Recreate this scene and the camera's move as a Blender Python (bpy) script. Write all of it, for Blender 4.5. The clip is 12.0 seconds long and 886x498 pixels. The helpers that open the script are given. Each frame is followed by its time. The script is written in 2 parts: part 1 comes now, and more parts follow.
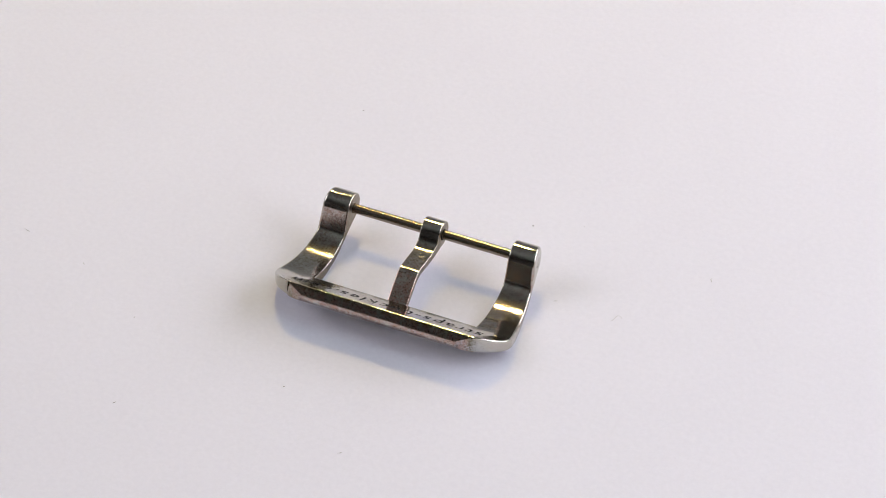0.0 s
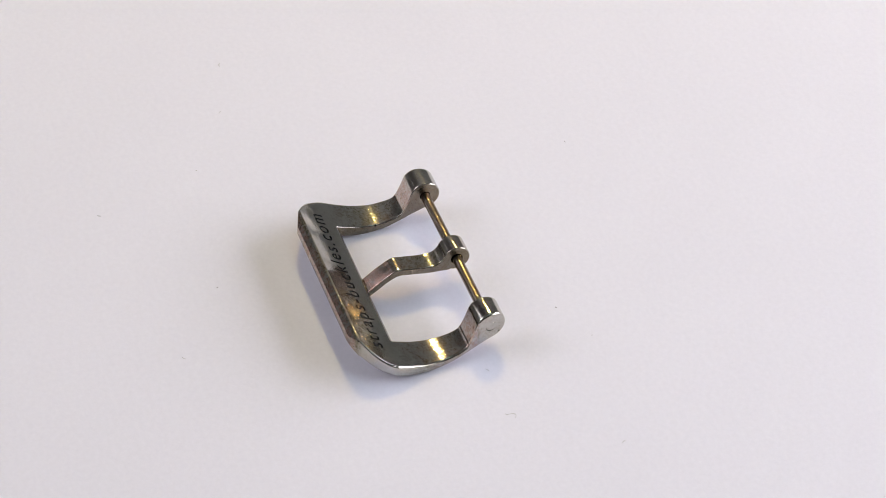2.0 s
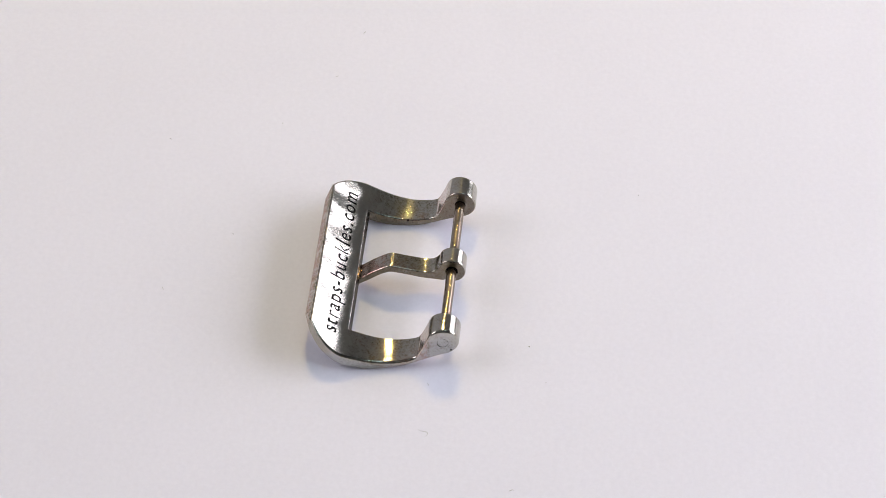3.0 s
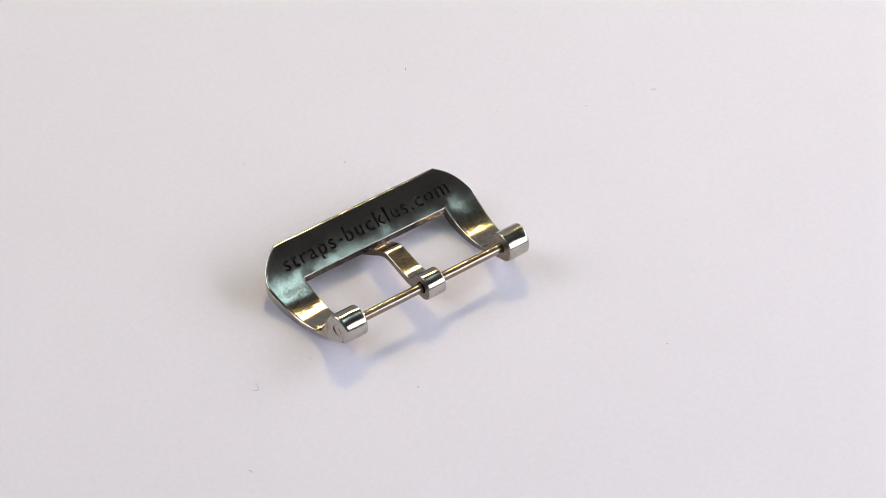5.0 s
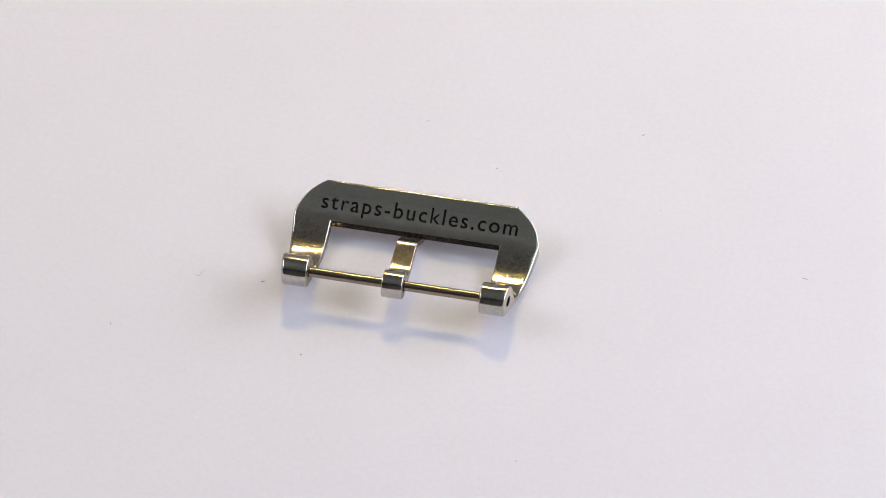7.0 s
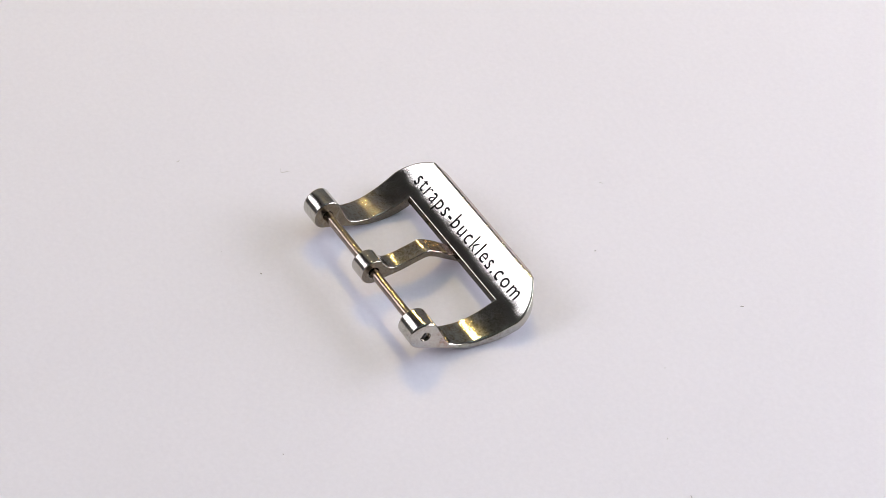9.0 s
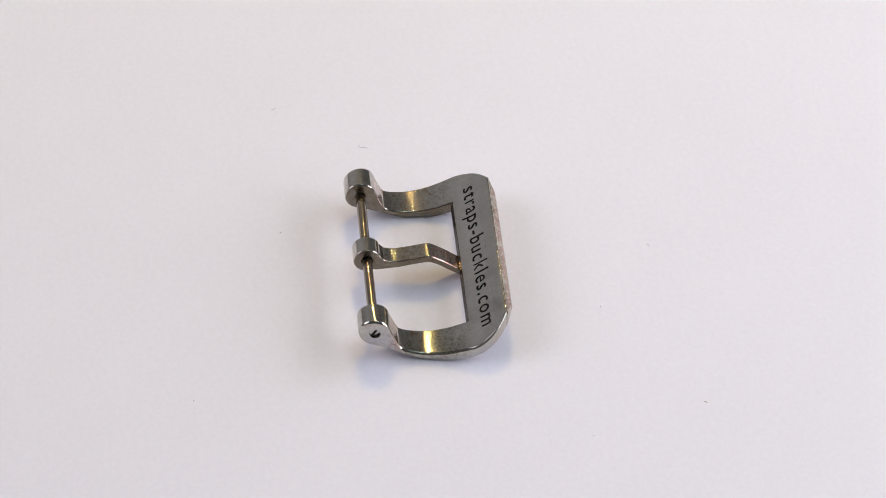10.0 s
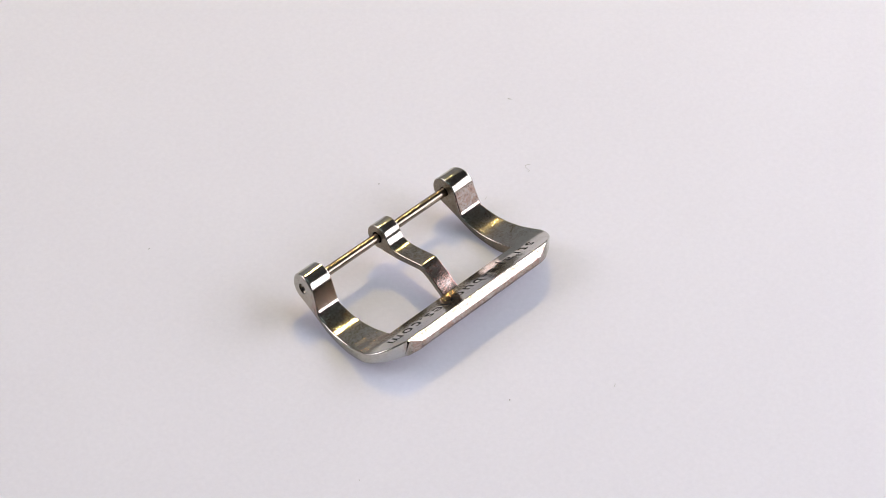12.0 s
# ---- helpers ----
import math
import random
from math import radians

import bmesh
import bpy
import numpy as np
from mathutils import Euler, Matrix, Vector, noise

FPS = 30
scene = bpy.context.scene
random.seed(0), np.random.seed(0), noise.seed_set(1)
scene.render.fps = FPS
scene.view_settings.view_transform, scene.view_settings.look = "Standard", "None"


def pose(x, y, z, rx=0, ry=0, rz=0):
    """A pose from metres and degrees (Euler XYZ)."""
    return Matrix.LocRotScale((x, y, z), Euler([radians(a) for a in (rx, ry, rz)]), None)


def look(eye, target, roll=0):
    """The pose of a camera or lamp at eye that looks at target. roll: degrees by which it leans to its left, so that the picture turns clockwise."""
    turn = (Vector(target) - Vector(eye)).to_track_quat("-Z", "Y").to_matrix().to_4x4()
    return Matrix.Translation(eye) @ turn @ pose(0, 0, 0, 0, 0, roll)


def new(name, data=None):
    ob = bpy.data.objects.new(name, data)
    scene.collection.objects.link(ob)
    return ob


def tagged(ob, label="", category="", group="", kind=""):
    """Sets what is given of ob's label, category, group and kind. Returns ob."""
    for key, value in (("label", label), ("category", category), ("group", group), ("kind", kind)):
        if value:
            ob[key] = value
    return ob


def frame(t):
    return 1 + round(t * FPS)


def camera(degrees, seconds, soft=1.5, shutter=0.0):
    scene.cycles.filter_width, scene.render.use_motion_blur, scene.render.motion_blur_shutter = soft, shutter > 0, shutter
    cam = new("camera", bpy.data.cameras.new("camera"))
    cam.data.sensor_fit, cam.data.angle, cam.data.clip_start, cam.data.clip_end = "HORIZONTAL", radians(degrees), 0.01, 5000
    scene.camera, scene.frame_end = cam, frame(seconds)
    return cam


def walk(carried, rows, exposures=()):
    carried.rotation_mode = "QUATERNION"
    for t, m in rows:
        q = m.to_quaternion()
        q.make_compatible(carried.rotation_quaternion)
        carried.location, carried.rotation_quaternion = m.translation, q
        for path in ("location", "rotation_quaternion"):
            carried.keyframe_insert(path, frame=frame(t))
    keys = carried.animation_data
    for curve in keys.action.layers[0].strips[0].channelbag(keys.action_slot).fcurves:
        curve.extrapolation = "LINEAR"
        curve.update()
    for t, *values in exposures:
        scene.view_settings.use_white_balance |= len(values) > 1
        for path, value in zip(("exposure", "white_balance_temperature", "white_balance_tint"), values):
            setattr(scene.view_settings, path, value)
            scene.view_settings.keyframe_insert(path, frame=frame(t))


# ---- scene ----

SECONDS = 12.0


def turn(t):
    """Degrees by which the sheet has turned about the vertical axis."""
    return -24.26 * (t - 6.5) - 0.03 * (t - 6.5) ** 2


# ---------------------------------------------------------------- camera
cam = camera(15.0, SECONDS, soft=0.45)
EYE = Vector((0.0, -0.31081, 0.29280))
AIM = EYE + Vector((0.0097761, 0.7343927, -0.6786545))
walk(cam, [(0.0, look(EYE, AIM, 0.592)), (SECONDS, look(EYE, AIM, 0.592))])

# ---------------------------------------------------------------- light
world = bpy.data.worlds.new("room_air")
scene.world = world
world.use_nodes = True
world.node_tree.nodes["Background"].inputs[0].default_value = (0.85, 0.92, 1.0, 1)
world.node_tree.nodes["Background"].inputs[1].default_value = 0.03
scene.view_settings.exposure = 0.07


def area_lamp(name, eye, width, height, watts, colour):
    data = bpy.data.lights.new(name, "AREA")
    data.shape, data.size, data.size_y = "RECTANGLE", width, height
    data.energy, data.color = watts, colour
    lamp = new(name, data)
    lamp.matrix_world = look(eye, (0, 0, 0.003))
    return lamp


area_lamp("warm_desk_lamp", (0.0, 0.485, 0.57), 0.05, 0.05, 1.55, (1.0, 0.76, 0.29))
area_lamp("window_light", (0.546, 0.07, 0.252), 0.875, 0.322, 4.6, (0.90, 0.892, 1.0))
area_lamp("side_diffuser_light", (-1.62, 0.118, 1.18), 1.45, 0.99, 16.2, (0.925, 0.907, 1.0))
area_lamp("ceiling_light", (0.32, 0.10, 1.25), 0.50, 0.36, 1.15, (0.66, 0.96, 1.0))
# Added fill with no lamp behind it; stands for the ceiling's brightness.
area_lamp("added_ceiling_fill", (0.0, -0.3, 1.85), 2.4, 2.4, 1.1, (0.82, 1.0, 0.98))


# ---------------------------------------------------------------- materials
def material(name):
    mat = bpy.data.materials.new(name)
    mat.use_nodes = True
    tree = mat.node_tree
    return mat, tree, tree.nodes["Principled BSDF"]


def link(tree, a, b):
    tree.links.new(a, b)


def noise_node(tree, scale, detail=4.0, rough=0.6, coords=None):
    n = tree.nodes.new("ShaderNodeTexNoise")
    n.inputs["Scale"].default_value = scale
    n.inputs["Detail"].default_value = detail
    n.inputs["Roughness"].default_value = rough
    if coords:
        link(tree, coords, n.inputs["Vector"])
    return n


def ramp(tree, src, stops):
    r = tree.nodes.new("ShaderNodeValToRGB")
    while len(r.color_ramp.elements) < len(stops):
        r.color_ramp.elements.new(0.5)
    for el, (p, c) in zip(r.color_ramp.elements, stops):
        el.position = p
        el.color = (*c, 1) if isinstance(c, tuple) else (c, c, c, 1)
    link(tree, src, r.inputs[0])
    return r


def object_coords(tree):
    return tree.nodes.new("ShaderNodeTexCoord").outputs["Object"]


def metal(name, colour, stain, second_stain, rough, stain_amount, pits=0.3, polished=(), reddened=()):
    """Polished steel with a thin brownish tarnish, cloudy gloss, fine scuffs and pits."""
    mat, tree, b = material(name)
    co = object_coords(tree)
    hue = noise_node(tree, 170, 2, 0.5, co)
    big = noise_node(tree, 700, 7, 0.8, co)
    mid = noise_node(tree, 3300, 5, 0.75, co)
    fine = noise_node(tree, 5200, 3, 0.7, co)
    patch = ramp(tree, big.outputs["Fac"], [(0.54 - stain_amount * 0.18, 0.0), (0.70 - stain_amount * 0.10, 1.0)])
    speckle = ramp(tree, mid.outputs["Fac"], [(0.39, 0.12), (0.61, 1.0)])

    def times(a, c):
        m = tree.nodes.new("ShaderNodeMath")
        m.operation = "MULTIPLY"
        link(tree, a, m.inputs[0])
        link(tree, c, m.inputs[1])
        return m.outputs[0]

    amount = times(patch.outputs[0], speckle.outputs[0])
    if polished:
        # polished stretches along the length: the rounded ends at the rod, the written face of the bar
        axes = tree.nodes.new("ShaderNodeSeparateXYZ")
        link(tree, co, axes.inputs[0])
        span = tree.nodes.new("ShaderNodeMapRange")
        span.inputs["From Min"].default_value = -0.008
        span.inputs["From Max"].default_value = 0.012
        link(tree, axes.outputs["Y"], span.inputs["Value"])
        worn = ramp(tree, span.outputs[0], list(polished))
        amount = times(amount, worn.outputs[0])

    def mixed(fac, a, c):
        mix = tree.nodes.new("ShaderNodeMix")
        mix.data_type = "RGBA"
        link(tree, fac, mix.inputs[0])
        for socket, value in ((mix.inputs[6], a), (mix.inputs[7], c)):
            if isinstance(value, tuple):
                socket.default_value = (*value, 1)
            else:
                link(tree, value, socket)
        return mix.outputs[2]

    hue_mask = ramp(tree, hue.outputs["Fac"], [(0.42, 0.0), (0.62, 0.7)])
    reddish = hue_mask.outputs[0]
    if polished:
        # stretches along the length tinted reddish
        red_span = ramp(tree, span.outputs[0], list(reddened))
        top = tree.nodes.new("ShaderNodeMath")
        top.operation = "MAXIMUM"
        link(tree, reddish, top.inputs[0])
        link(tree, red_span.outputs[0], top.inputs[1])
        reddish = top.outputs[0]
    tarnish = mixed(reddish, stain, second_stain)
    surface = mixed(amount, colour, tarnish)
    pit_mask = ramp(tree, fine.outputs["Fac"], [(0.56, 0.0), (0.66, 1.0)])
    grains = times(pit_mask.outputs[0], patch.outputs[0])
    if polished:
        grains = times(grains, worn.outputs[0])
    # sparse casting pits
    cells = tree.nodes.new("ShaderNodeTexVoronoi")
    cells.inputs["Scale"].default_value = 780
    link(tree, co, cells.inputs["Vector"])
    dot = ramp(tree, cells.outputs["Distance"], [(0.09, 1.0), (0.14, 0.0)])
    chosen = ramp(tree, cells.outputs["Color"], [(0.84, 0.0), (0.85, 1.0)])
    holes = times(dot.outputs[0], chosen.outputs[0])
    pitted = mixed(holes, mixed(grains, surface, (0.10, 0.08, 0.06)), (0.03, 0.028, 0.025))
    link(tree, pitted, b.inputs["Base Color"])
    b.inputs["Metallic"].default_value = 1.0
    rg = tree.nodes.new("ShaderNodeMapRange")
    rg.inputs["To Min"].default_value = rough
    rg.inputs["To Max"].default_value = rough + 0.15
    link(tree, amount, rg.inputs["Value"])
    link(tree, rg.outputs[0], b.inputs["Roughness"])
    height = tree.nodes.new("ShaderNodeMath")
    height.operation = "MULTIPLY_ADD"
    height.inputs[1].default_value = 1.6
    link(tree, mid.outputs["Fac"], height.inputs[0])
    link(tree, fine.outputs["Fac"], height.inputs[2])
    bump = tree.nodes.new("ShaderNodeBump")
    bump.inputs["Strength"].default_value = pits
    bump.inputs["Distance"].default_value = 0.00002
    link(tree, height.outputs[0], bump.inputs["Height"])
    wave = noise_node(tree, 240, 1, 0.4, co)
    hand = tree.nodes.new("ShaderNodeBump")
    hand.inputs["Strength"].default_value = 0.4
    hand.inputs["Distance"].default_value = 0.00035
    link(tree, wave.outputs["Fac"], hand.inputs["Height"])
    link(tree, hand.outputs[0], bump.inputs["Normal"])
    link(tree, bump.outputs[0], b.inputs["Normal"])
    return mat


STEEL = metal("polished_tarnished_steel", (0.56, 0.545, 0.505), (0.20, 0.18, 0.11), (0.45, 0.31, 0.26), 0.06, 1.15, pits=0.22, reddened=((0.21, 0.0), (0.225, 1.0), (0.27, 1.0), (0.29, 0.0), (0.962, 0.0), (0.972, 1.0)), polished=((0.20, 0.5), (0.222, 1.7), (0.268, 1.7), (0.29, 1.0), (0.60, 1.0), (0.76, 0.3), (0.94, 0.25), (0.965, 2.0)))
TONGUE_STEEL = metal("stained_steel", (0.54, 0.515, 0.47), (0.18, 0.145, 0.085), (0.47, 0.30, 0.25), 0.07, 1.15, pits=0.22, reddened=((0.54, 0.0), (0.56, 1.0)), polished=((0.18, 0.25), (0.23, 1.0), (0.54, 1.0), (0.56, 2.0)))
AXLE_STEEL = metal("drawn_steel", (0.31, 0.265, 0.215), (0.22, 0.175, 0.115), (0.42, 0.285, 0.225), 0.14, 0.9)
DULL_STEEL = metal("unpolished_side_steel", (0.26, 0.23, 0.18), (0.15, 0.115, 0.07), (0.25, 0.19, 0.15), 0.26, 0.9, pits=0.5)
OXIDISED_STEEL = metal("oxidised_inner_steel", (0.11, 0.10, 0.09), (0.06, 0.05, 0.04), (0.10, 0.075, 0.06), 0.22, 0.8, pits=0.5)


def recess_material():
    mat, tree, b = material("engraved_recess")
    n = noise_node(tree, 1500, 3, 0.6, object_coords(tree))
    r = ramp(tree, n.outputs["Fac"], [(0.3, (0.018, 0.018, 0.018)), (0.75, (0.05, 0.047, 0.044))])
    link(tree, r.outputs[0], b.inputs["Base Color"])
    b.inputs["Roughness"].default_value = 0.6
    b.inputs["Specular IOR Level"].default_value = 0.15
    return mat


RECESS = recess_material()


def paper_material():
    mat, tree, b = material("white_paper")
    co = object_coords(tree)
    big = noise_node(tree, 35, 3, 0.5, co)
    fine = noise_node(tree, 1400, 5, 0.75, co)
    add = tree.nodes.new("ShaderNodeMath")
    add.operation = "MULTIPLY_ADD"
    add.inputs[1].default_value = 0.35
    link(tree, big.outputs["Fac"], add.inputs[0])
    link(tree, fine.outputs["Fac"], add.inputs[2])
    r = ramp(tree, add.outputs[0], [(0.35, (0.766, 0.752, 0.825)), (0.95, (0.836, 0.822, 0.896))])
    link(tree, r.outputs[0], b.inputs["Base Color"])
    b.inputs["Roughness"].default_value = 0.75
    b.inputs["Specular IOR Level"].default_value = 0.25
    bump = tree.nodes.new("ShaderNodeBump")
    bump.inputs["Strength"].default_value = 0.25
    bump.inputs["Distance"].default_value = 0.00004
    link(tree, fine.outputs["Fac"], bump.inputs["Height"])
    link(tree, bump.outputs[0], b.inputs["Normal"])
    return mat


PAPER = paper_material()


def plain(name, lo, hi, scale, rough):
    mat, tree, b = material(name)
    n = noise_node(tree, scale, 5, 0.6, object_coords(tree))
    r = ramp(tree, n.outputs["Fac"], [(0.3, lo), (0.7, hi)])
    link(tree, r.outputs[0], b.inputs["Base Color"])
    b.inputs["Roughness"].default_value = rough
    return mat


WALL_PAINT = plain("white_wall_paint", (0.71, 0.71, 0.69), (0.77, 0.77, 0.75), 6, 0.8)
TABLE_WOOD = plain("dark_table_wood", (0.10, 0.065, 0.04), (0.16, 0.10, 0.06), 14, 0.5)
TABLE_TOP = plain("pale_bounce_top", (0.50, 0.49, 0.47), (0.58, 0.57, 0.55), 20, 0.4)
# Darker tone for unseen surfaces that the metal mirrors as a dim room.
DIM_ROOM_TONE = plain("dim_room_tone", (0.32, 0.32, 0.31), (0.38, 0.38, 0.37), 6, 0.8)
LINT = plain("dark_lint", (0.12, 0.115, 0.11), (0.24, 0.23, 0.22), 3000, 0.9)
PALE_LINT = plain("pale_lint", (0.44, 0.43, 0.43), (0.58, 0.56, 0.56), 3000, 0.9)


# ---------------------------------------------------------------- mesh helpers
def mesh_from(bm, name):
    me = bpy.data.meshes.new(name)
    bmesh.ops.recalc_face_normals(bm, faces=bm.faces)
    bm.to_mesh(me)
    bm.free()
    return me


def part(name, me, mat, parent, label="", dull_sides=0.0):
    """Links a mesh as one object under a thing or a part. dull_sides: half the width (metres) between unpolished upright sides."""
    me.materials.clear()
    me.materials.append(mat)
    if dull_sides:
        me.materials.append(DULL_STEEL)
        me.materials.append(OXIDISED_STEEL)
        me.materials.append(RECESS)
        for p in me.polygons:
            inside = abs(p.center.x) < dull_sides
            y, z = p.center.y * 1000, p.center.z * 1000
            if 7.2 < y < 10.45 and abs(p.center.x) < 0.0134 and 0.012 < face_height(y) - z < 0.34:
                p.material_index = 3
                continue
            if inside and p.normal.y < -0.8 and 0.0055 < p.center.y < 0.0067:
                p.material_index = 2
            elif inside and abs(p.normal.x) > 0.93:
                p.material_index = 1
    ob = new(name, me)
    ob.parent = parent
    return tagged(ob, label=label)


def prism(polygon, lo, hi, axis):
    """A polygon of (u, v) drawn out from lo to hi along x (u, v = y, z) or along z (u, v = x, y)."""
    bm = bmesh.new()
    rings = []
    for w in (lo, hi):
        rings.append([bm.verts.new((w, u, v) if axis == "x" else (u, v, w)) for u, v in polygon])
    n = len(polygon)
    bm.faces.new(rings[0][::-1])
    bm.faces.new(rings[1])
    for k in range(n):
        bm.faces.new((rings[0][k], rings[0][(k + 1) % n], rings[1][(k + 1) % n], rings[1][k]))
    return bm


def spline(points, step=0.22):
    """A smooth open curve through the points."""
    pts = [Vector(p) for p in points]
    pts = [2 * pts[0] - pts[1]] + pts + [2 * pts[-1] - pts[-2]]
    out = []
    for a, b, c, d in zip(pts, pts[1:], pts[2:], pts[3:]):
        n = max(1, round((c - b).length / step))
        for k in range(n):
            t = k / n
            out.append(0.5 * (2 * b + (c - a) * t + (2 * a - 5 * b + 4 * c - d) * t * t + (3 * b - a - 3 * c + d) * t ** 3))
    out.append(pts[-2])
    return [(p.x, p.y) for p in out]


def arc(cx, cy, r, a0, a1, n):
    return [(cx + r * math.cos(radians(a0 + (a1 - a0) * k / n)), cy + r * math.sin(radians(a0 + (a1 - a0) * k / n))) for k in range(n + 1)]


def rounded(polygon, radii, n=5):
    out = []
    for k, p in enumerate(polygon):
        a, p, b = Vector(polygon[k - 1]), Vector(p), Vector(polygon[(k + 1) % len(polygon)])
        radius = radii[k] if isinstance(radii, list) else radii
        u, v = (a - p).normalized(), (b - p).normalized()
        s, e = p + u * radius, p + v * radius
        for j in range(n + 1):
            t = j / n
            q = s * (1 - t) ** 2 + p * 2 * t * (1 - t) + e * t * t
            out.append((q.x, q.y))
    return out


def worked(bm, cuts, name, width_of, curves=()):
    """The mesh after boolean cuts (operation, bmesh), its sharp edges bevelled by width_of(edge); millimetres to metres."""
    extra = []
    ob = new("work", mesh_from(bm, "work"))
    for op, what in cuts:
        tool = new("tool", mesh_from(what, "tool"))
        extra.append(tool)
        mod = ob.modifiers.new("cut", "BOOLEAN")
        mod.operation, mod.object, mod.solver = op, tool, "EXACT"
    bpy.context.view_layer.update()
    graph = bpy.context.evaluated_depsgraph_get()
    me = bpy.data.meshes.new_from_object(ob.evaluated_get(graph), depsgraph=graph)
    me.name = name
    for o in (ob, *extra):
        bpy.data.objects.remove(o)
    bm = bmesh.new()
    bm.from_mesh(me)
    bmesh.ops.remove_doubles(bm, verts=bm.verts, dist=0.004)
    bmesh.ops.dissolve_degenerate(bm, edges=bm.edges, dist=0.004)
    groups = {}
    for e in bm.edges:
        if len(e.link_faces) == 2 and e.calc_face_angle(0) > radians(32):
            w = width_of(e)
            if w:
                groups.setdefault(w, []).append(e)
    for w in sorted(groups, reverse=True):
        edges = [e for e in groups[w] if e.is_valid]
        bmesh.ops.bevel(bm, geom=edges, offset=w, offset_type="OFFSET", segments=4, profile=0.5, affect="EDGES", clamp_overlap=False)
    for f in bm.faces:
        f.smooth = True
    bm.to_mesh(me)
    bm.free()
    set_normals(me, curves)
    me.transform(Matrix.Scale(0.001, 4))
    return me


def set_normals(me, curves):
    """Corner normals: along the drawn-out side curves those of the curves, elsewhere weighted by the faces' areas."""
    samples = []
    for curve in curves:
        pts = [Vector(p) for p in curve]
        for k, p in enumerate(pts):
            d = (pts[min(k + 1, len(pts) - 1)] - pts[max(k - 1, 0)]).normalized()
            samples.append((p, Vector((0, d.y, -d.x))))
    grid = {}
    for p, n in samples:
        grid.setdefault((round(p.x * 2), round(p.y * 2)), []).append((p, n))

    def curve_normal(y, z, fn, thin=False):
        near = []
        for a in (-1, 0, 1):
            for b in (-1, 0, 1):
                near += grid.get((round(y * 2) + a, round(z * 2) + b), [])
        total, weight = Vector((0, 0, 0)), 0
        if thin:
            near = [(p, n) for p, n in near if math.hypot(p.x - y, p.y - z) < 0.16]
            fn = Vector((0, -0.5, 0.85)) if 7.0 < y < 10.9 else fn
        for p, n in near:
            if abs(n.dot(fn)) < 0.88:
                continue
            n = n if n.dot(fn) > 0 else -n
            d = math.hypot(p.x - y, p.y - z)
            if d < 0.4:
                w = math.exp(-(d / 0.14) ** 2)
                total, weight = total + n * w, weight + w
        return total.normalized() if weight > 1e-4 else None

    def on_curve(y, z):
        best = 9.0
        for a in (-1, 0, 1):
            for b in (-1, 0, 1):
                for p, n in grid.get((round(y * 2) + a, round(z * 2) + b), []):
                    off = Vector((0, y - p.x, z - p.y))
                    if off.length < 0.3:
                        best = min(best, abs(off.dot(n)))
        return best < 0.03

    faces = me.polygons
    is_curve = [(abs(f.normal.x) < 0.03 or f.area < 0.0005) and on_curve(f.center.y, f.center.z) for f in faces]
    around = [[] for _ in me.vertices]
    for f in faces:
        for v in f.vertices:
            around[v].append(f.index)
    out = []
    for f in faces:
        for v in f.vertices:
            co, n = me.vertices[v].co, None
            if 7.0 < co.y < 10.62 and abs(co.z - face_height(co.y)) < 0.02 and (f.area < 0.0015 or f.normal.z > 0.4 and abs(f.center.z - face_height(f.center.y)) < 0.03):
                n = Vector((0, face_height(co.y - 0.25) - face_height(co.y + 0.25), 0.5)).normalized()
            elif is_curve[f.index]:
                n = curve_normal(co.y, co.z, f.normal, f.area < 0.0005)
            else:
                for g in around[v]:
                    if is_curve[g] and faces[g].normal.dot(f.normal) > 0.70:
                        n = curve_normal(co.y, co.z, faces[g].normal)
                        if n:
                            break
            if n is None:
                n = Vector((0, 0, 0))
                for g in around[v]:
                    if faces[g].normal.dot(f.normal) > 0.70:
                        n += faces[g].normal * faces[g].area
                n = n.normalized() if n.length > 0 else f.normal.copy()
            out.append(n)
    me.normals_split_custom_set(out)


def lathe(profile, name, axis_at, segments=40):
    """A solid of revolution about x; profile of (x, radius); millimetres to metres."""
    bm = bmesh.new()
    y, z = axis_at
    rings = []
    for x, r in profile:
        if r == 0:
            rings.append([bm.verts.new((x, y, z))])
        else:
            rings.append([bm.verts.new((x, y + r * math.cos(2 * math.pi * k / segments), z + r * math.sin(2 * math.pi * k / segments))) for k in range(segments)])
    for a, b in zip(rings, rings[1:]):
        for k in range(segments):
            j = (k + 1) % segments
            f = [a[k % len(a)], a[j % len(a)], b[j % len(b)], b[k % len(b)]]
            f = list(dict.fromkeys(f))
            if len(f) > 2:
                bm.faces.new(f)
    for v in bm.verts:
        v.co *= 0.001
    me = mesh_from(bm, name)
    for p in me.polygons:
        p.use_smooth = True
    me.set_sharp_from_angle(angle=radians(35))
    return me


# ---------------------------------------------------------------- the room
def box_mesh(name, lo, hi):
    bm = bmesh.new()
    bmesh.ops.create_cube(bm, size=1)
    for v in bm.verts:
        v.co = Vector(lo[k] + (v.co[k] + 0.5) * (hi[k] - lo[k]) for k in range(3))
    return mesh_from(bm, name)


def structure(name, lo, hi, mat, label):
    me = box_mesh(name, lo, hi)
    me.materials.append(mat)
    return tagged(new(name, me), label=label, category=name.split("_")[0], kind="structure")


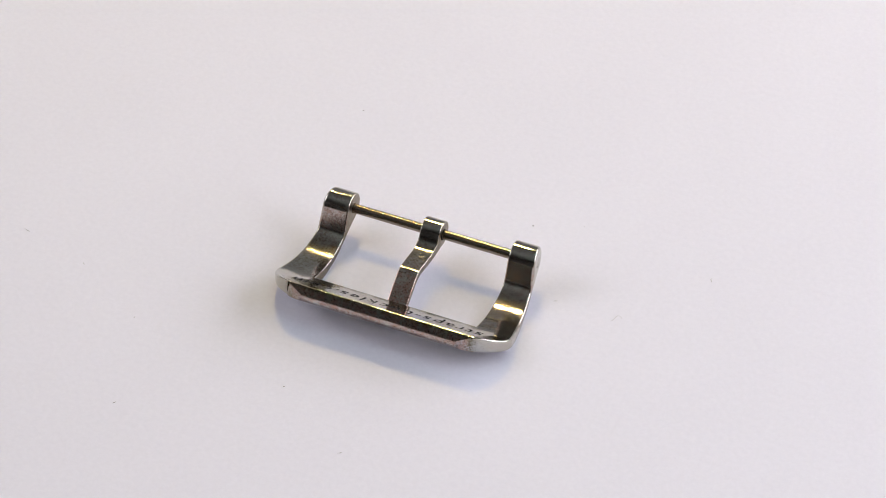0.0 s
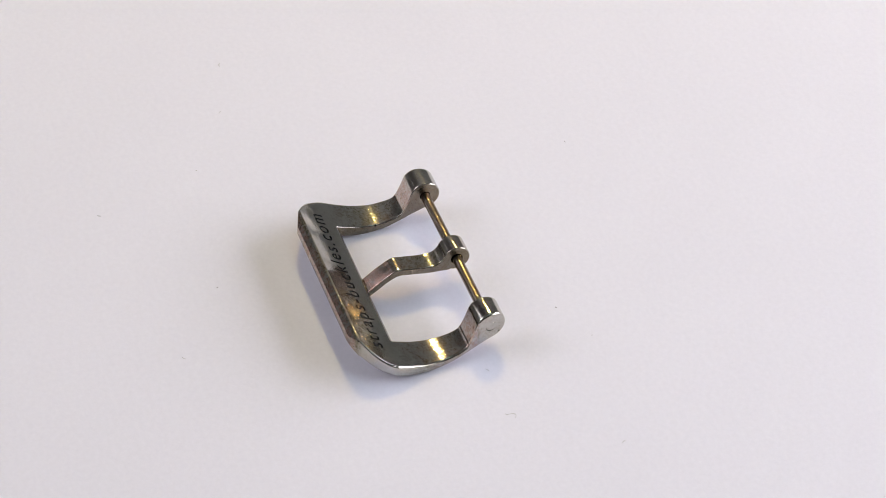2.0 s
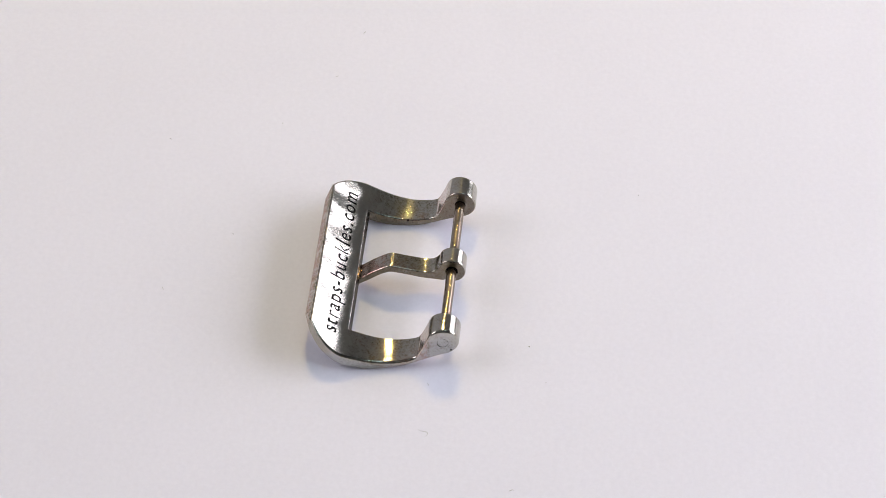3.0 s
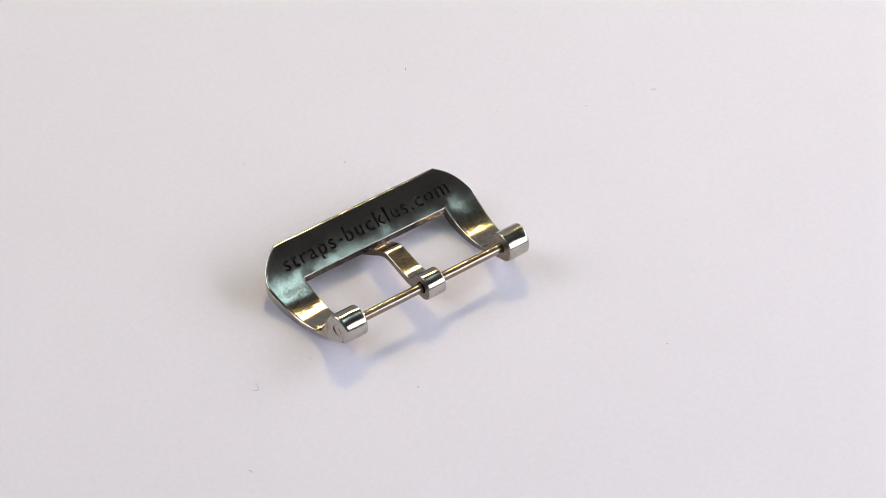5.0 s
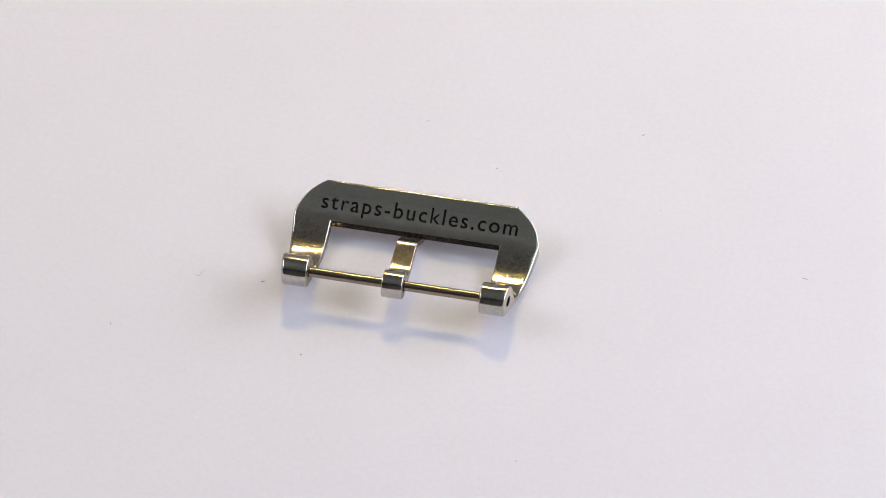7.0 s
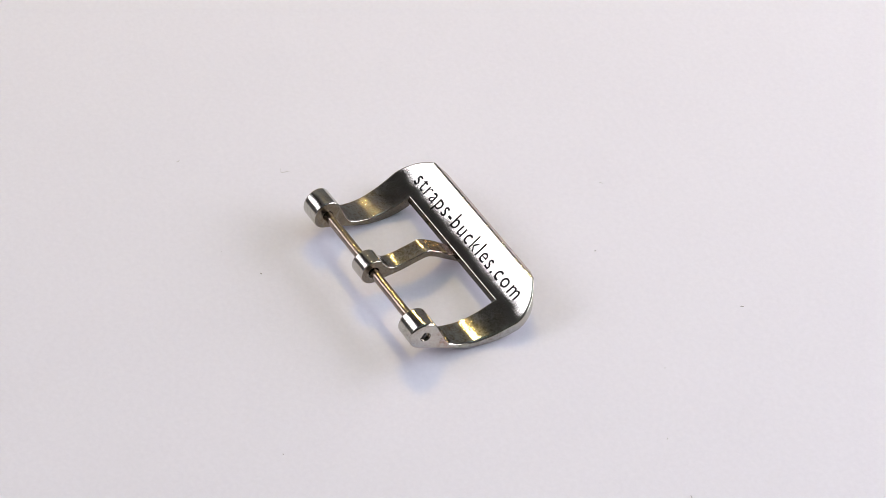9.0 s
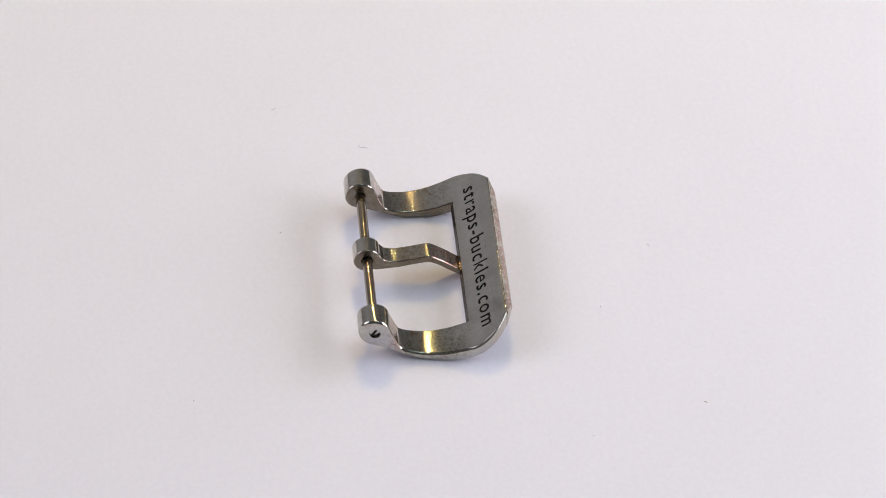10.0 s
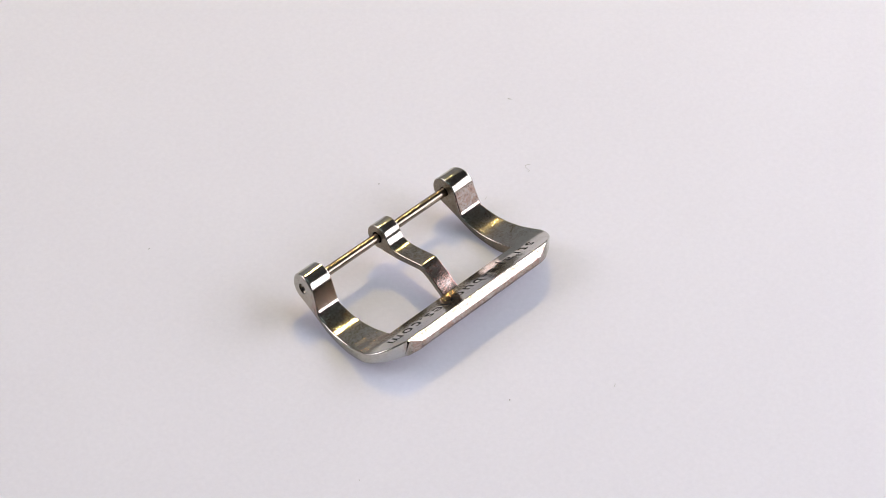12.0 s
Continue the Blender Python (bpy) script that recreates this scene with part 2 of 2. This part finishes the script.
PAPER_THICK = 0.00025
# Tabletop out of view, added pale to bounce light onto walls and ceiling.
structure("tabletop", (-1.0, -0.8, -0.03 - PAPER_THICK), (1.0, 1.0, -PAPER_THICK), TABLE_TOP, "unseen added tabletop under the white paper, pale to bounce light")
# Unseen floor, ceiling and walls, added to close the room and shape reflections.
structure("floor", (-2.6, -2.6, -0.80), (2.6, 1.5, -0.75), TABLE_WOOD, "unseen dark floor, added to close the room")
structure("ceiling", (-2.6, -2.6, 1.90), (2.6, 1.5, 2.0), DIM_ROOM_TONE, "unseen grey ceiling, added to darken reflections")
structure("wall_north", (-2.6, 1.4, -0.75), (2.6, 1.5, 1.90), WALL_PAINT, "unseen white wall, added to close the room")
structure("wall_south", (-2.6, -2.6, -0.75), (2.6, -2.5, 1.90), DIM_ROOM_TONE, "unseen grey wall, added to darken reflections")
structure("wall_east", (2.5, -2.5, -0.75), (2.6, 1.4, 1.90), WALL_PAINT, "unseen white wall, added to close the room")
structure("wall_west", (-2.6, -2.5, -0.75), (-2.5, 1.4, 1.90), WALL_PAINT, "unseen white wall, added to close the room")


def paper_sheet():
    bm = prism(rounded([(-0.15, -0.15), (0.15, -0.15), (0.15, 0.15), (-0.15, 0.15)], 0.004), -PAPER_THICK, 0.0, "z")
    me = mesh_from(bm, "paper_sheet")
    me.materials.append(PAPER)
    return tagged(new("paper_sheet", me), label="smooth white paper sheet lying flat under the buckle", category="paper")


# ---------------------------------------------------------------- the buckle, in millimetres
AXLE_Y, AXLE_Z = -5.45, 4.30
INNER, WINDOW_Y = 11.0, 6.55
TOP = [(-2.25, 1.95), (-1.5, 1.58), (0.0, 1.25), (1.5, 1.16), (3.5, 1.42), (5.2, 1.93), (6.55, 2.42), (8.05, 3.12), (9.5, 4.08), (11.0, 5.22)]
UNDER = [(12.0, 3.55), (11.75, 3.1), (11.0, 2.55), (9.0, 1.7), (7.2, 1.0), (5.5, 0.4), (4.0, 0.08), (2.5, 0.0), (1.0, 0.1), (-0.5, 0.38), (-2.0, 0.92), (-3.4, 1.5), (-4.8, 2.02), (-5.8, 2.33)]


def face_height(y):
    """Height of the bar's written face at y."""
    for (a, za), (b, zb) in zip(FACE_CURVE, FACE_CURVE[1:]):
        if a <= y <= b:
            return za + (zb - za) * (y - a) / (b - a)
    return FACE_CURVE[-1][1]


FACE_CURVE = spline(TOP)


def frame_mesh():
    lower = spline(UNDER)
    head = arc(AXLE_Y, AXLE_Z, 2.0, -112, -329, 34)
    back = spline([(-3.55, 4.9), (-3.3, 4.2), (-2.95, 3.3), (-2.62, 2.55)])
    side = [p for p in FACE_CURVE if p[1] < 4.75 and not 8.85 < p[0] < 9.65] + [FACE_CURVE[-1], (11.82, 4.38)] + lower + head + back
    body = prism(side, -18, 18, "x")
    corner = spline([(9.7, 12.15), (10.9, 11.70), (11.9, 11.34), (12.9, 10.92), (13.8, 10.38), (14.65, 9.72), (15.35, 8.9), (15.85, 7.95), (16.06, 7.0)], 0.35)
    plan = [(-9.0, 12.4), (9.0, 12.4)] + corner + [(13.95, -9.0), (-13.95, -9.0)] + [(-x, y) for x, y in corner[::-1]]
    outline = prism(plan, -5, 12, "z")
    window = prism([(-14, -5), (9.4, -5), (9.4, 3.2), (8.05, 2.42), (6.75, 1.82), (6.2, 1.72), (WINDOW_Y, 2.42), (WINDOW_Y, 12), (-14, 12)], -INNER, INNER, "x")
    bore = prism(arc(AXLE_Y, AXLE_Z, 0.70, 0, 350, 35), -18, 18, "x")
    cuts = [("INTERSECT", outline), ("DIFFERENCE", window), ("DIFFERENCE", bore), ("DIFFERENCE", letter_cutter())]

    def width_of(e):
        ends = [v.co for v in e.verts]
        if all(abs(p.x) < 13.3 and 7.0 < p.y < 10.8 and abs(p.z - face_height(p.y)) < 0.45 for p in ends):
            return 0.0
        if all(math.hypot(p.y - AXLE_Y, p.z - AXLE_Z) < 0.8 for p in ends):
            return 0.0
        if all(p.y > 10.95 for p in ends) and min(p.z for p in ends) < 5.15:
            return 0.0
        inner = all(abs(p.x) < INNER + 0.02 and p.y < WINDOW_Y + 0.02 for p in ends)
        return 0.2 if inner or all(abs(p.x) < INNER and p.y < 9.6 for p in ends) else 0.36

    return worked(body, cuts, "frame", width_of, curves=[FACE_CURVE, lower, head, back])


def tongue_mesh():
    r = 1.75
    upper = spline([(-3.75, 4.75), (-3.2, 4.15), (-2.4, 3.9), (-1.2, 3.95), (0.6, 4.22), (2.0, 4.46), (2.5, 4.45), (2.85, 4.3)])
    ahead = spline([(3.1, 4.17), (4.6, 3.2), (6.2, 2.0), (8.2, 0.9)])
    below = spline([(6.6, 0.75), (5.0, 1.85), (3.6, 2.85), (2.5, 3.42)])
    behind = spline([(1.9, 3.45), (0.0, 3.15), (-1.6, 2.85), (-3.0, 2.75), (-4.4, 2.62)])
    ring = arc(AXLE_Y, AXLE_Z, r, -62, -340, 36)
    side = upper + ahead + [(8.4, 0.3), (8.1, 0.02)] + below + behind + ring
    hole = prism(arc(AXLE_Y, AXLE_Z, 0.80, 0, 350, 35), -4, 4, "x")
    return worked(prism(side, -1.47, 1.17, "x"), [("DIFFERENCE", hole)], "tongue", lambda e: 0.16 if all(math.hypot(v.co.y - AXLE_Y, v.co.z - AXLE_Z) > 0.9 for v in e.verts) else 0.0, curves=[upper, ahead, below, behind, ring])


def letters():
    """The letters, flat and filled, as (x, y) on the bar's face in millimetres."""
    curve = bpy.data.curves.new("writing", "FONT")
    curve.body = "straps-buckles.com"
    curve.size = 2.9
    curve.space_character = 1.18
    curve.resolution_u = 3
    curve.offset = 0.0
    ob = new("writing", curve)
    bpy.context.view_layer.update()
    graph = bpy.context.evaluated_depsgraph_get()
    me = bpy.data.meshes.new_from_object(ob.evaluated_get(graph), depsgraph=graph)
    bpy.data.objects.remove(ob)
    bm = bmesh.new()
    bm.from_mesh(me)
    bpy.data.meshes.remove(me)
    bmesh.ops.remove_doubles(bm, verts=bm.verts, dist=0.001)
    xs = [v.co.x for v in bm.verts]
    k, x0 = 25.6 / (max(xs) - min(xs)), min(xs)
    for v in bm.verts:
        v.co = Vector((-12.65 + (v.co.x - x0) * k, 8.07 + v.co.y * 0.86, 0))
    # bolder strokes: the outlines of all letters but the forked r and k moved outwards
    left, glyphs = set(bm.verts), []
    while left:
        queue = [left.pop()]
        glyph = list(queue)
        while queue:
            for e in queue.pop().link_edges:
                for v in e.verts:
                    if v in left:
                        left.remove(v)
                        queue.append(v)
                        glyph.append(v)
        glyphs.append(glyph)
    glyphs.sort(key=lambda g: min(v.co.x for v in g))
    moves = {}
    for g in (g for i, g in enumerate(glyphs) if i not in (2, 10, 11)):
        for v in g:
            sides = []
            for e in v.link_edges:
                if e.is_boundary:
                    d = (e.verts[1].co - e.verts[0].co).normalized()
                    n = Vector((-d.y, d.x, 0))
                    sides.append(n if n.dot(e.verts[0].co - e.link_faces[0].calc_center_median()) > 0 else -n)
            if len(sides) == 2 and sides[0].dot(sides[1]) > -0.3:
                moves[v] = (sides[0] + sides[1]) / (1 + sides[0].dot(sides[1])) * 0.022
    for v, push in moves.items():
        v.co += push
    return bm


def letter_cutter():
    bm = letters()
    for v in bm.verts:
        v.co.z = face_height(v.co.y) - 0.30
    grown = bmesh.ops.extrude_face_region(bm, geom=bm.faces[:])
    for v in grown["geom"]:
        if isinstance(v, bmesh.types.BMVert):
            v.co += Vector((0, -0.25, 0.43))
    return bm


def lettering_mesh():
    bm = letters()
    for v in bm.verts:
        v.co.z = face_height(v.co.y) - 0.28
    bm.transform(Matrix.Scale(0.001, 4))
    return mesh_from(bm, "engraved_lettering")


def strap_buckle():
    buckle = tagged(new("strap_buckle"), label="polished tarnished steel strap buckle lying on white paper", category="buckle")
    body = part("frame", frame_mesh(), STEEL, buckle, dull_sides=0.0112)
    part("engraved_lettering", lettering_mesh(), RECESS, body, "dark engraved letters straps-buckles.com")
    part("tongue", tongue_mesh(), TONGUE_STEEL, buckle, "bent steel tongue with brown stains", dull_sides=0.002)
    at = (AXLE_Y, AXLE_Z)
    part("axle_bar", lathe([(-13.6, 0), (-13.6, 0.62), (13.4, 0.62), (13.4, 0)], "axle_bar", at), AXLE_STEEL, buckle, "dull drawn steel rod")
    ends = lathe([(13.2, 0), (13.2, 0.675), (14.35, 0.675), (14.39, 0.64), (14.39, 0)], "pin_end", at)
    ends.transform(Matrix.Rotation(math.pi, 4, "Z") @ Matrix.Translation((0, -2 * AXLE_Y * 0.001, 0)))
    part("pin_end", ends, STEEL, buckle, "flush round end of the rod")
    screw = lathe([(13.0, 0), (13.0, 0.68), (14.03, 0.68), (14.08, 0.62), (14.08, 0)], "screw", at)
    screw_head = part("screw", screw, STEEL, buckle, "slotted screw head sunk in the lug")
    # Not cut in: a dark bar whose colour gives the slot's shade.
    slot = prism([(-0.18, -0.58), (0.18, -0.58), (0.18, 0.58), (-0.18, 0.58)], 14.04, 14.088, "x")
    bmesh.ops.rotate(slot, verts=slot.verts, cent=(0, 0, 0), matrix=Matrix.Rotation(radians(-35), 3, "X"))
    bmesh.ops.translate(slot, verts=slot.verts, vec=(0, AXLE_Y, AXLE_Z))
    slot.transform(Matrix.Scale(0.001, 4))
    part("screw_slot", mesh_from(slot, "screw_slot"), RECESS, screw_head, "screwdriver slot as a dark strip, shade in its colour")
    return buckle


# ---------------------------------------------------------------- lint
def speck(points, width, mat, label):
    """A fibre or crumb of lint lying along the points (millimetres about its middle)."""
    pts = [Vector((x, y)) for x, y in spline(points, 0.12)]
    bm = bmesh.new()
    rows = []
    for k, p in enumerate(pts):
        d = (pts[min(k + 1, len(pts) - 1)] - pts[max(k - 1, 0)]).normalized()
        n = Vector((-d.y, d.x))
        w = width * (0.35 + 0.65 * math.sin(math.pi * (k + 0.5) / len(pts)))
        ring = []
        for j in range(6):
            a = 2 * math.pi * j / 6
            q = p + n * w * math.cos(a)
            ring.append(bm.verts.new((q.x, q.y, w * (1 + math.sin(a)))))
        rows.append(ring)
    for a, b in zip(rows, rows[1:]):
        for j in range(6):
            bm.faces.new((a[j], a[(j + 1) % 6], b[(j + 1) % 6], b[j]))
    bm.faces.new(rows[0][::-1])
    bm.faces.new(rows[-1])
    for v in bm.verts:
        v.co *= 0.001
    me = mesh_from(bm, "lint_fibre")
    me.materials.append(mat)
    for p in me.polygons:
        p.use_smooth = True
    return tagged(new("lint_fibre", me), label=label, category="lint", group="lint on the paper")


paper = paper_sheet()
buckle = strap_buckle()
CENTRE_X = -0.00077
CRUMB = [(-0.1, 0.0), (0.0, 0.03), (0.1, 0.0)]
DARK_CRUMB, PALE_CRUMB = "tiny dark crumb of lint on the paper", "tiny pale crumb of lint on the paper"
LINT_PLACES = [
    (speck(CRUMB, 0.065, LINT, DARK_CRUMB), -0.0104, -0.0159, 30),
    (speck([(-0.06, 0.0), (0.0, 0.02), (0.06, 0.0)], 0.04, PALE_LINT, PALE_CRUMB), -0.0165, -0.0184, 80),
    (speck([(-0.75, 0.1), (-0.45, -0.35), (-0.1, -0.38), (0.2, 0.05), (0.45, 0.5), (0.7, 0.38)], 0.03, PALE_LINT, "curled pale grey fibre lying on the paper"), -0.0264, -0.0042, 20),
    (speck([(-0.28, -0.06), (0.0, 0.0), (0.26, 0.1)], 0.035, PALE_LINT, "short pale grey fibre lying on the paper"), -0.0182, -0.0040, 10),
    (speck([(-0.16, 0.3), (0.0, 0.1), (0.12, -0.15), (0.0, -0.3)], 0.045, PALE_LINT, "short bent grey fibre lying on the paper"), -0.0350, -0.0155, 0),
    (speck(CRUMB, 0.05, LINT, DARK_CRUMB), 0.0066, 0.0235, 20),
    (speck([(-0.2, -0.1), (0.0, 0.02), (0.22, 0.06)], 0.04, LINT, "short dark fibre lying on the paper"), 0.0244, 0.0343, 30),
    (speck(CRUMB, 0.045, LINT, DARK_CRUMB), 0.0191, -0.0281, 0),
    (speck([(-0.16, 0.16), (0.0, 0.0), (0.1, -0.16)], 0.04, PALE_LINT, "short pale grey fibre lying on the paper"), 0.0394, 0.0137, 0),
    (speck([(-0.45, 0.0), (-0.1, 0.06), (0.2, -0.03), (0.45, 0.05)], 0.05, PALE_LINT, "faint grey fibre lying on the paper"), 0.0490, 0.0110, -12),
    (speck(CRUMB, 0.045, PALE_LINT, PALE_CRUMB), 0.0290, 0.0199, 60),
    (speck([(-0.25, -0.18), (0.0, 0.03), (0.25, 0.16)], 0.035, PALE_LINT, "short pale grey fibre lying on the paper"), -0.0043, 0.0310, 0),
]


# ---------------------------------------------------------------- what turns
def motions():
    times = [0.5 * k for k in range(25)]
    walk(paper, [(t, pose(0, 0, 0, 0, 0, turn(t))) for t in times])
    walk(buckle, [(t, pose(0, 0, 0, 0, 0, turn(t)) @ pose(CENTRE_X, 0, 0)) for t in times])
    for ob, x, y, a in LINT_PLACES:
        walk(ob, [(t, pose(0, 0, 0, 0, 0, turn(t)) @ pose(x, y, 0, 0, 0, a)) for t in times])


motions()
